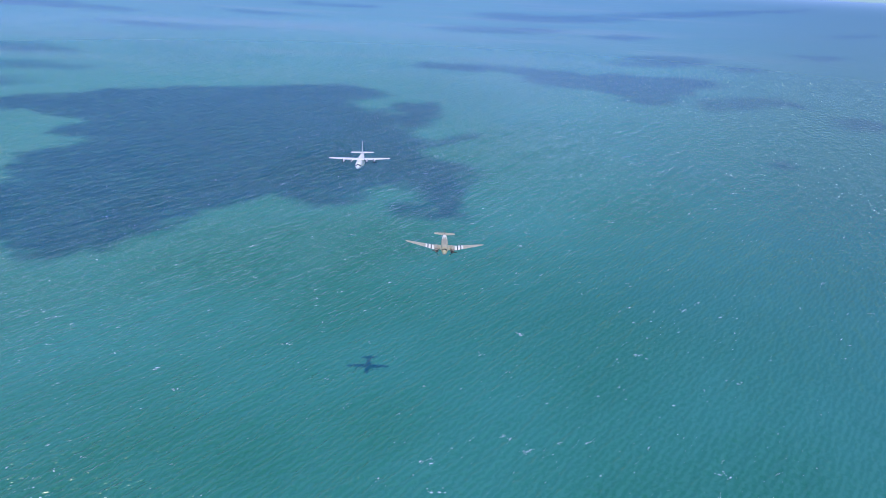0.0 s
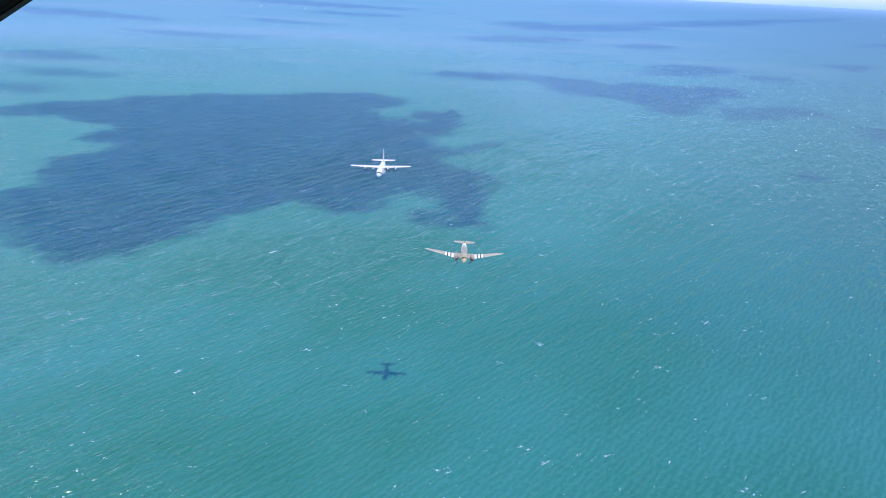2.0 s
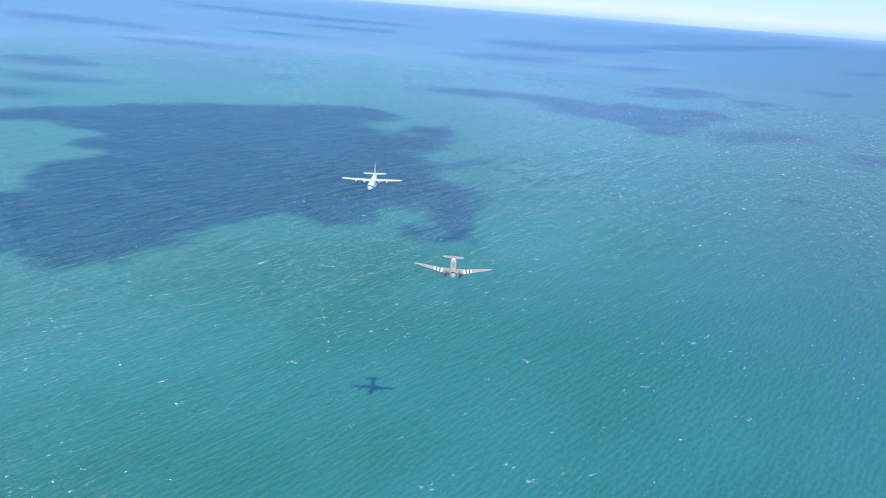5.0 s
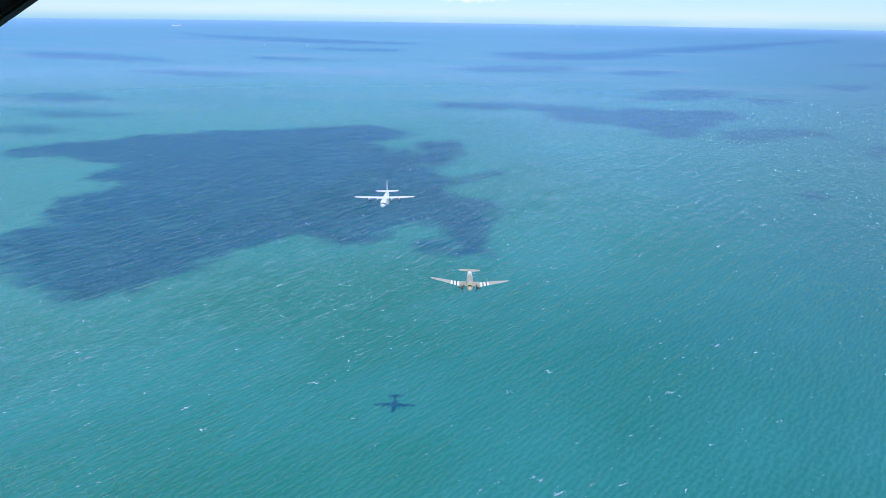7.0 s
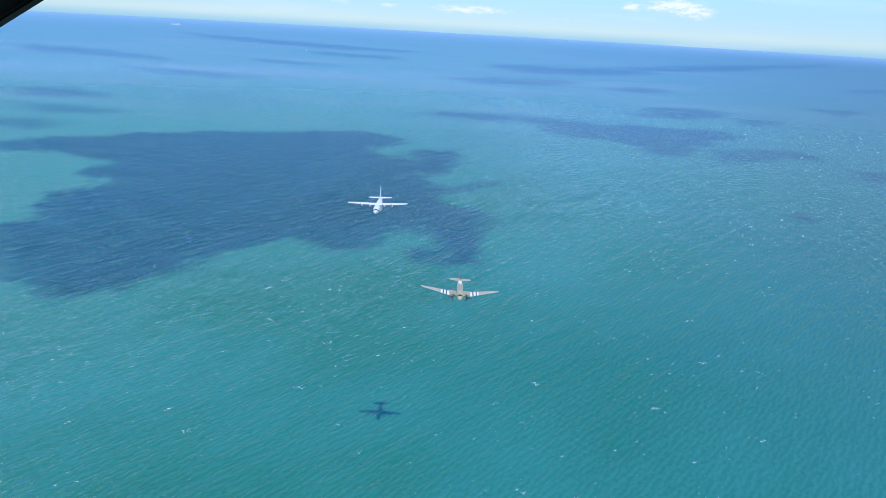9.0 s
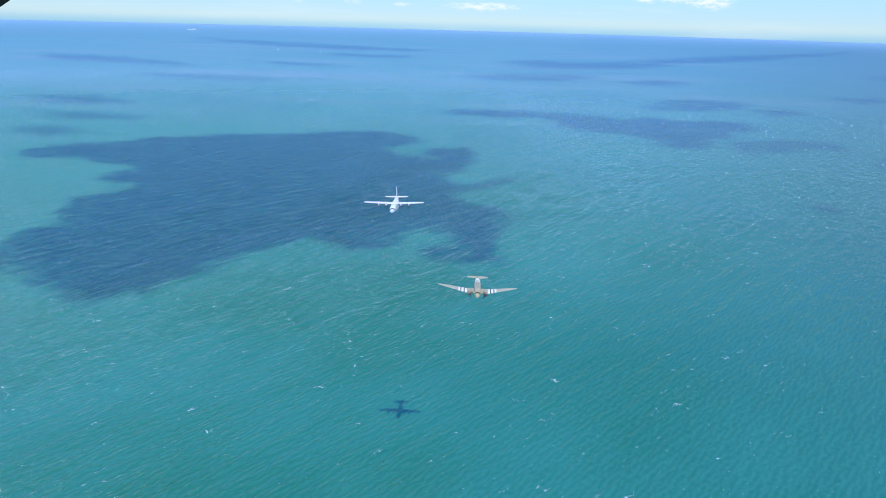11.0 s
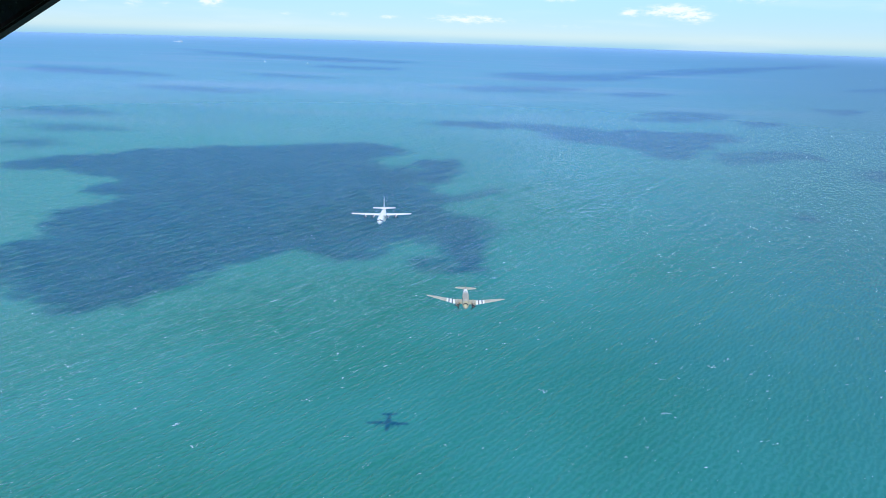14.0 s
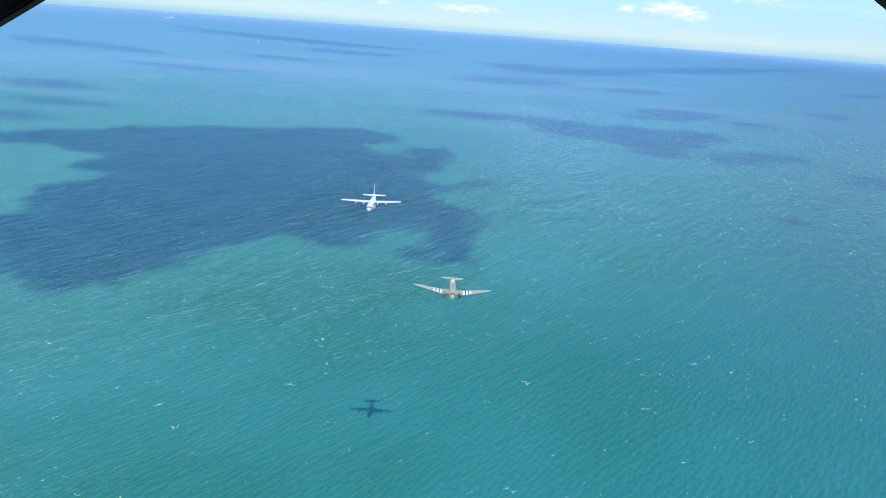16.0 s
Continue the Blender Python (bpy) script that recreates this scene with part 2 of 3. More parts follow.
def part(name, bm, mat, parent=None, label="", smooth=True):
    """Links a bmesh as one mesh object, under parent if there is one."""
    me = bpy.data.meshes.new(name)
    bmesh.ops.recalc_face_normals(bm, faces=bm.faces)
    bm.to_mesh(me)
    bm.free()
    me.materials.append(mat)
    if smooth:
        me.shade_smooth()
        me.set_sharp_from_angle(angle=radians(38))
    ob = new(name, me)
    if parent:
        ob.parent = parent
    if label:
        tagged(ob, label)
    return ob


def build_sea():
    az = np.concatenate([np.arange(-46, 46, 0.14), np.arange(46, 314, 9.0)])
    az = np.radians(az)
    r = np.concatenate([[0.02, 40, 90, 150, 200], np.exp(np.arange(math.log(240), math.log(RIM - 15), 0.0036)), [RIM]])
    step = np.gradient(r)
    A, Rr = np.meshgrid(az, r)
    x, y = Rr * np.sin(A), Rr * np.cos(A)
    lift = sea_lift(Rr)
    true = H / (H - lift)
    z = lift + wave_height(x * true, y * true, np.maximum(step[:, None] * true, 0.0) + 0 * A)
    nr, na = A.shape
    co = np.stack([x, y, z], -1).reshape(-1, 3)
    i = np.arange(nr - 1)[:, None] * na
    j = np.arange(na)[None, :]
    j2 = (j + 1) % na
    quads = np.stack([i + j, i + na + j, i + na + j2, i + j2], -1).reshape(-1, 4)
    quads = quads[:, ::-1]
    me = bpy.data.meshes.new("sea")
    me.vertices.add(len(co))
    me.vertices.foreach_set("co", co.ravel())
    me.loops.add(quads.size)
    me.loops.foreach_set("vertex_index", quads.ravel())
    me.polygons.add(len(quads))
    me.polygons.foreach_set("loop_start", np.arange(0, quads.size, 4))
    me.update(calc_edges=True)
    uv = me.uv_layers.new(name="true_place")
    tp = np.stack([x * true, y * true], -1).reshape(-1, 2) / 1000
    uv.data.foreach_set("uv", tp[quads.ravel()].ravel())
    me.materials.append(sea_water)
    me.shade_smooth()
    me.validate()
    return tagged(new("water", me), "open teal sea with short wind waves", "sea", kind="structure")


build_sea()


def sea_point(x, y):
    """The sheet's mean surface over x, y."""
    return Vector((x, y, float(sea_lift(np.array(math.hypot(x, y))))))


# ---- clouds high above the view, whose shade lies on the sea ----
CLOUD_BASE = 1500.0


def outline_depth(px, py, outline):
    """How far points lie inside a closed outline, in metres; negative outside."""
    far = np.full(px.shape, 1e9)
    inside = np.zeros(px.shape, bool)
    for (x0, y0), (x1, y1) in zip(outline, outline[1:] + outline[:1]):
        ex, ey = x1 - x0, y1 - y0
        t = np.clip(((px - x0) * ex + (py - y0) * ey) / (ex * ex + ey * ey), 0, 1)
        far = np.minimum(far, np.hypot(px - x0 - t * ex, py - y0 - t * ey))
        crosses = (y0 > py) != (y1 > py)
        inside ^= crosses & (px < x0 + (py - y0) * ex / (ey if ey else 1e-9))
    return np.where(inside, far, -far)


def lobe_depth(px, py, lobes):
    """The same for a cluster of ellipses (x, y, half width, half depth)."""
    return np.max([(1 - np.hypot((px - x) / w, (py - y) / d)) * min(w, d) for x, y, w, d in lobes], axis=0)


def build_cloud(name, plan, size, seed, label, ragged=32.0, full=1.0, height=CLOUD_BASE):
    """A cumulus of many puffs over the part of the sea that it shades: an outline, or a cluster of lobes."""
    rnd = random.Random(seed)
    ball = bmesh.new()
    bmesh.ops.create_icosphere(ball, subdivisions=1, radius=1.0)
    bv = np.array([v.co[:] for v in ball.verts])
    bf = np.array([[v.index for v in f.verts] for f in ball.faces])
    ball.free()
    p = np.array(plan, float)
    reach = p[:, 2:] if p.shape[1] == 4 else np.zeros((len(p), 2))
    lo, hi = (p[:, :2] - reach).min(0) - 2 * ragged, (p[:, :2] + reach).max(0) + 2 * ragged
    gx, gy = np.meshgrid(np.arange(lo[0], hi[0], size), np.arange(lo[1], hi[1], size))
    dice = np.random.default_rng(seed)
    gx = (gx + dice.uniform(-0.45, 0.45, gx.shape) * size).ravel()
    gy = (gy + dice.uniform(-0.45, 0.45, gy.shape) * size).ravel()
    depth = lobe_depth(gx, gy, plan) if p.shape[1] == 4 else outline_depth(gx, gy, plan)
    verts, faces = [], []
    for px, py, f in zip(gx, gy, depth):
        if f < -2 * ragged:
            continue
        f += 11 + ragged * (noise.fractal(Vector((px / 95, py / 80, seed)), 1.0, 2.0, 3) + 0.7 * noise.noise(Vector((px / 24, py / 20, seed + 5))))
        if f < 0:
            continue
        s = size * (0.26 + 0.46 * full * min(1, f / 36)) * rnd.uniform(0.85, 1.2)
        base = sea_point(px, py)
        c = base + to_sun * ((height - base.z) / to_sun.z + rnd.uniform(0, 60) * min(1, f / 60))
        faces.append(bf + len(bv) * len(verts))
        verts.append(bv * np.array([s * rnd.uniform(0.9, 1.4), s, s * 0.8]) + np.array(c))
    me = bpy.data.meshes.new(name)
    me.from_pydata(np.concatenate(verts).tolist(), [], np.concatenate(faces).tolist())
    me.materials.append(cloud_white)
    me.shade_smooth()
    return tagged(new(name, me), label, "cloud", kind="stuff")


# the broad cloud's plan: its far edge, the ragged east side with its arm and lobe, the near edge, the west side
BROAD = [
    (-1084, 1518), (-887, 1664), (-721, 1761), (-487, 1821), (-273, 1893), (-174, 1893), (-57, 1812), (-85, 1733), (-165, 1698), (-129, 1604),
    (-24, 1565), (-37, 1678), (82, 1714), (97, 1630), (54, 1456), (2, 1409), (23, 1338), (65, 1320), (177, 1380), (103, 1293),
    (27, 1254), (59, 1172), (132, 1128), (98, 924), (95, 849), (46, 877), (18, 944), (-14, 1021), (-59, 977), (-104, 925),
    (-145, 883), (-238, 933), (-308, 858), (-345, 793), (-386, 739), (-466, 693), (-502, 706), (-602, 781), (-663, 800), (-704, 908),
    (-676, 980), (-738, 1119), (-703, 1174), (-660, 1201), (-774, 1270), (-735, 1380), (-917, 1447), (-1022, 1423),
]
build_cloud("cloud", BROAD, 10.0, 3, "broad white cumulus cloud high over the sea")
build_cloud("cloud", [(1, 891, 28, 33), (-13, 901, 19, 21)], 9.0, 4, "small flat cumulus cloud high over the sea", ragged=12.0)
build_cloud("cloud", [(558, 2085, 152, 131), (774, 2009, 185, 194), (967, 2070, 139, 92), (432, 2225, 150, 65), (212, 2259, 205, 66), (750, 1791, 79, 66)], 13.0, 5, "long flat cumulus cloud high over the sea", ragged=35.0, full=0.9, height=2500.0)
for k, lobes in enumerate((
    [(1055, 2469, 186, 116), (917, 2415, 92, 62)],
    [(1013, 1785, 105, 85), (1143, 1795, 78, 70), (914, 1728, 51, 56)],
    [(1294, 2310, 86, 61)],
    [(1760, 2527, 94, 69)],
    [(1235, 1549, 76, 59)],
    [(797, 1181, 29, 32)],
    [(840, 3515, 453, 115), (560, 3615, 201, 79)],
    [(1037, 3002, 134, 81)],
    [(374, 3142, 265, 101), (613, 3163, 148, 68)],
    [(2226, 2988, 111, 50)],
    [(1513, 3639, 420, 60)],
    [(-836, 3980, 696, 85)],
    [(-1647, 3126, 346, 83), (-1867, 3079, 164, 65)],
    [(-1352, 2211, 160, 78)],
    [(-1170, 1952, 146, 56)],
    [(-1151, 1731, 87, 64)],
    [(-447, 3712, 302, 60)],
    [(-1093, 2824, 264, 59)],
    [(-768, 3332, 236, 53)],
    [(1892, 3723, 574, 61)],
)):
    build_cloud("cloud", lobes, 16.0, 11 + k, "small flat cumulus cloud high over the sea", ragged=40.0, full=0.66 if k < 6 else 0.52, height=3000.0 if k < 6 else 5500.0)

# ---- whitecaps ----


def build_whitecaps():
    rnd = random.Random(21)
    patches = []
    for i in range(110000):
        az = radians(rnd.uniform(-45, 45))
        r = math.sqrt(rnd.uniform(300 ** 2, 1500 ** 2)) if i % 8 == 0 else rnd.uniform(1200, 4300)
        x, y = r * math.sin(az), r * math.cos(az)
        if rnd.random() > (0.45 if r < 2000 else 0.45 * (3900 - r) / 1900) + 0.7 * noise.noise(Vector((x / 160, y / 160, 2.0))):
            continue
        size = min(3.0, 0.25 + rnd.expovariate(3.2)) * (1 + max(0, r - 1400) / 1200)
        turn = radians(rnd.gauss(20, 25))
        patches.append((x, y, size, size * rnd.uniform(0.22, 0.45), turn))
        if size > 0.9:
            for k in range(rnd.randint(2, 6)):
                s = rnd.gauss(0, 2.6)
                patches.append((x + s * math.cos(turn) + rnd.gauss(0, 0.6), y + s * math.sin(turn) + rnd.gauss(0, 0.9), rnd.uniform(0.2, 0.8), rnd.uniform(0.1, 0.26), turn + rnd.gauss(0, 0.4)))
    for i in range(90):                 # larger breakers that trail streaks of foam
        az, r = radians(rnd.uniform(-42, 42)), math.sqrt(rnd.uniform(300 ** 2, 1500 ** 2))
        x, y, turn = r * math.sin(az), r * math.cos(az), radians(rnd.gauss(10, 20))
        for k in range(rnd.randint(8, 20)):
            s, o = rnd.gauss(0, 3.6), rnd.gauss(0, 1.3)
            size = min(1.8, 0.25 + rnd.expovariate(2.2))
            patches.append((x + s * math.cos(turn) - o * math.sin(turn), y + s * math.sin(turn) + o * math.cos(turn), size, size * rnd.uniform(0.15, 0.4), turn + rnd.gauss(0, 0.5)))
    q = np.array(patches)
    r = np.hypot(q[:, 0], q[:, 1])
    lift = sea_lift(r)
    true = H / (H - lift)
    z = lift + wave_height(q[:, 0] * true, q[:, 1] * true, 0.0036 * r * true) + 0.3
    verts, faces = [], []
    for (x, y, long, wide, turn), h, r0 in zip(patches, z, r):
        n, base, ct, st = 7, len(verts), math.cos(turn), math.sin(turn)
        for i in range(n):
            a = 2 * math.pi * i / n
            u, v = long * math.cos(a) * rnd.uniform(0.5, 1.1), wide * math.sin(a) * rnd.uniform(0.4, 1.2)
            px, py = x + u * ct - v * st, y + u * st + v * ct
            d = math.hypot(px, py) - math.hypot(x, y)
            verts.append((px, py, h + rnd.uniform(0, 0.15) + (2 * BEND * max(0, r0 - FLAT) * d)))
        faces.append(tuple(range(base, base + n)))
    me = bpy.data.meshes.new("whitecaps")
    me.from_pydata(verts, [], faces)
    me.materials.append(foam_white)
    return tagged(new("whitecaps", me), "scattered white foam of breaking wave crests", "whitecap", kind="stuff")


build_whitecaps()

# ---- aircraft ----


def loft(rings, closed=True, caps=True):
    """A skin over rings of points, each ring as long as the next."""
    bm = bmesh.new()
    rows = [[bm.verts.new(p) for p in ring] for ring in rings]
    n = len(rings[0])
    for a, b in zip(rows, rows[1:]):
        for i in range(n if closed else n - 1):
            bm.faces.new((a[i], a[(i + 1) % n], b[(i + 1) % n], b[i]))
    if caps and closed:
        bm.faces.new(rows[0][::-1])
        bm.faces.new(rows[-1])
    return bm


def body_at(sections, y):
    """Centre height, half width and half height of a body at y."""
    for a, b in zip(sections, sections[1:]):
        if a[0] <= y <= b[0]:
            t = (y - a[0]) / (b[0] - a[0])
            t = t * t * (3 - 2 * t) * 0.4 + t * 0.6
            return [p + (q - p) * t for p, q in zip(a[1:], b[1:])]
    return sections[0][1:] if y < sections[0][0] else sections[-1][1:]


def body_point(sections, y, angle, grow=0.0, x=0.0):
    z, w, h = body_at(sections, y)
    return (x + (w + grow) * math.cos(angle), y, z + (h + grow) * math.sin(angle))


def body(sections, n=28, rows=36, x=0.0):
    y0, y1 = sections[0][0], sections[-1][0]
    ys = sorted({s[0] for s in sections} | {y0 + (y1 - y0) * i / rows for i in range(rows + 1)})
    return loft([[body_point(sections, y, 2 * math.pi * i / n, 0, x) for i in range(n)] for y in ys])


def skin_patch(sections, y0, y1, a0, a1, grow=0.02, nx=8, ny=5, x=0.0):
    """A curved plate that lies on a body between two places and two angles (degrees, 90 is the top)."""
    rings = []
    for j in range(ny + 1):
        y = y0 + (y1 - y0) * j / ny
        outer = [body_point(sections, y, radians(a0 + (a1 - a0) * i / nx), grow, x) for i in range(nx + 1)]
        inner = [body_point(sections, y, radians(a0 + (a1 - a0) * i / nx), -0.03, x) for i in range(nx, -1, -1)]
        rings.append(outer + inner)
    return loft(rings)


FOIL = [(1.0, 0.0), (0.8, 0.28), (0.55, 0.62), (0.3, 0.9), (0.12, 0.75), (0.03, 0.42), (0.0, 0.0), (0.03, -0.25), (0.12, -0.4), (0.3, -0.45), (0.6, -0.3), (0.85, -0.1)]


def foil_ring(lead, chord, thick, across, up, flat=True, grow=0.0):
    """A wing's profile: leading edge's y, chord, thickness, and where it stands."""
    ring = []
    for u, v in FOIL:
        y, t = lead + (u * (1 + 2 * grow) - grow) * chord, v * thick * (0.5 + 2.0 * grow)
        ring.append((across, y, up + t) if flat else (across + t, y, up))
    return ring


def wing_at(stations, x):
    for a, b in zip(stations, stations[1:]):
        if a[0] <= x <= b[0]:
            t = (x - a[0]) / (b[0] - a[0])
            return [p + (q - p) * t for p, q in zip(a, b)]
    return list(stations[-1])


def wing(stations, side, x0=None, x1=None, grow=0.0):
    """Half a wing from stations (x, leading y, z, chord, thickness), or a band of it."""
    if x0 is None:
        st = stations
    else:
        st = [wing_at(stations, x0)] + [list(s) for s in stations if x0 < s[0] < x1] + [wing_at(stations, x1)]
    return loft([foil_ring(y, c, t, side * x, z, True, grow) for x, y, z, c, t in st])


def fin(stations):
    """An upright fin from stations (z, leading y, chord, thickness)."""
    return loft([foil_ring(y, c, t, 0, z, False) for z, y, c, t in stations])


def blade(length, chord, twist, root=0.18):
    """One propeller blade along +z, turning about y."""
    rings = []
    for i in range(7):
        s = i / 6
        c = chord * (0.55 + 0.9 * math.sin(math.pi * min(1, 0.15 + 0.75 * s)) * 0.6) * (1 if s < 0.95 else 0.55)
        a = radians(twist * (1 - 0.6 * s) + 12)
        z = root + (length - root) * s
        t = 0.14 * c
        rings.append([(u * c * math.cos(a) - v * t * math.sin(a), u * c * math.sin(a) + v * t * math.cos(a), z) for u, v in ((-0.5, 0), (-0.2, 0.6), (0.2, 0.6), (0.5, 0), (0.2, -0.4), (-0.2, -0.4))])
    return loft(rings)


def propeller(parent, x, y, z, blades, length, chord, start, hub_r, hub_len, hub_mat, blade_mat, tip_mat):
    hub = part("propeller", body([(-hub_len, 0, 0.02, 0.02), (-hub_len * 0.75, 0, hub_r * 0.55, hub_r * 0.55), (-hub_len * 0.3, 0, hub_r * 0.9, hub_r * 0.9), (0.0, 0, hub_r, hub_r)], 14, 8), hub_mat, parent)
    hub.location = (x, y, z)
    for i in range(blades):
        b = part("blade", blade(length, chord, 32), blade_mat, hub)
        b.matrix_local = pose(0, -hub_len * 0.35, 0, 0, start + 360 * i / blades, 0)
        tip = part("blade_tip", box(-chord * 0.3, chord * 0.3, -0.02, 0.03, length - 0.12, length + 0.02, 0.01), tip_mat, hub, "pale painted blade tip")
        tip.matrix_local = pose(0, -hub_len * 0.35, 0, 0, start + 360 * i / blades, 0)
    return hub


def box(x0, x1, y0, y1, z0, z1, bevel=0.0):
    bm = bmesh.new()
    bmesh.ops.create_cube(bm, size=1)
    for v in bm.verts:
        v.co = Vector(((x0 + x1) / 2 + v.co.x * (x1 - x0), (y0 + y1) / 2 + v.co.y * (y1 - y0), (z0 + z1) / 2 + v.co.z * (z1 - z0)))
    if bevel:
        bmesh.ops.bevel(bm, geom=bm.edges[:], offset=bevel, segments=2, affect="EDGES")
    return bm


def empty(name, m):
    ob = new(name)
    ob.matrix_world = m
    return ob


def build_transport():
    """The four-engined transport; the nose points to -y."""
    root = empty("transport_aircraft", Matrix.Identity(4))
    S = [(-10.6, -0.75, 0.12, 0.12), (-10.3, -0.72, 0.62, 0.55), (-9.6, -0.58, 1.12, 1.0), (-8.6, -0.28, 1.58, 1.5), (-7.5, -0.02, 1.93, 1.95), (-6.2, 0.04, 2.1, 2.2), (-4.5, 0.05, 2.16, 2.25), (5.0, 0.05, 2.16, 2.25), (8.0, 0.38, 2.08, 1.95), (11.0, 0.92, 1.75, 1.45), (14.0, 1.5, 1.2, 1.0), (16.5, 1.95, 0.7, 0.65), (18.0, 2.12, 0.12, 0.25)]
    part("fuselage", body(S, 32, 48), grey_paint, root)
    for a0, a1 in ((38, 58), (62, 88), (92, 118), (122, 142)):
        part("cockpit_window", skin_patch(S, -8.95, -8.2, a0, a1, 0.02, 4, 3), window_dark, root, "dark cockpit window")
    for a0, a1 in ((10, 30), (150, 170)):
        part("cockpit_window", skin_patch(S, -8.6, -7.7, a0, a1, 0.02, 4, 3), window_dark, root, "dark cockpit window")
    part("radome", skin_patch(S, -10.55, -9.9, 0, 360, 0.012, 28, 5), grey_dark, root, "darker grey nose cone")
    W = [(0.0, -1.25, 2.1, 4.8, 0.8), (10.2, -1.2, 2.45, 4.5, 0.68), (18.9, -0.55, 2.85, 2.75, 0.4), (19.9, -0.4, 2.9, 2.3, 0.3), (20.2, 0.15, 2.92, 1.3, 0.1)]
    for s in (-1, 1):
        part("wing", wing(W, s), grey_paint, root)
        part("flap", wing([(x, y + c * 0.78, z + 0.03, c * 0.235, t * 0.35) for x, y, z, c, t in (wing_at(W, 2.4), wing_at(W, 11.6))], s), grey_dark, root, "grey wing flap")
        part("aileron", wing([(x, y + c * 0.76, z + 0.02, c * 0.25, t * 0.3) for x, y, z, c, t in (wing_at(W, 12.0), wing_at(W, 18.6))], s), grey_dark, root, "grey aileron")
        part("tailplane", wing([(0.0, 12.6, 2.75, 4.3, 0.5), (7.4, 14.0, 2.75, 2.5, 0.25), (8.0, 14.6, 2.75, 1.5, 0.1)], s), grey_paint, root)
        part("wheel_fairing", body([(-2.2, -1.5, 0.1, 0.1), (-1.2, -1.5, 0.65, 0.6), (0.5, -1.5, 0.8, 0.75), (4.5, -1.5, 0.8, 0.75), (6.5, -1.4, 0.5, 0.5), (7.6, -1.3, 0.1, 0.1)], 16, 14, s * 1.95), grey_paint, root)
        for k, ex in enumerate((4.95, 10.15)):
            ez = wing_at(W, ex)[2] - 0.35
            N = [(-4.1, ez - 0.05, 0.3, 0.3), (-3.9, ez - 0.05, 0.45, 0.48), (-3.2, ez - 0.12, 0.56, 0.68), (-1.5, ez - 0.1, 0.6, 0.72), (1.0, ez, 0.55, 0.55), (3.2, ez + 0.15, 0.2, 0.15)]
            part("engine_nacelle", body(N, 18, 16, s * ex), grey_paint, root)
            part("air_intake", box(s * ex - 0.3, s * ex + 0.3, -4.05, -3.7, ez - 0.78, ez - 0.42, 0.06), engine_dark, root, "black engine air intake")
            propeller(root, s * ex, -4.1, ez - 0.05, 6, 2.05, 0.36, 17 + 23 * k + 11 * (s > 0), 0.32, 0.75, grey_dark, blade_dark, blade_dark)
    part("fin", fin([(1.6, 10.2, 7.2, 0.55), (2.6, 11.4, 6.2, 0.55), (9.2, 14.4, 3.4, 0.32), (9.8, 15.0, 2.7, 0.12)]), grey_paint, root)
    part("rudder", fin([(2.9, 16.6, 1.25, 0.2), (9.1, 17.0, 1.0, 0.14)]), grey_dark, root, "grey rudder")
    for y in (-6.0, -3.5, 7.5):
        part("antenna", box(-0.03, 0.03, y, y + 0.5, body_at(S, y)[0] + body_at(S, y)[2] - 0.1, body_at(S, y)[0] + body_at(S, y)[2] + 0.45, 0.02), grey_dark, root)
    return tagged(root, "light grey four-engined transport aircraft with high straight wings, in flight", "aircraft")


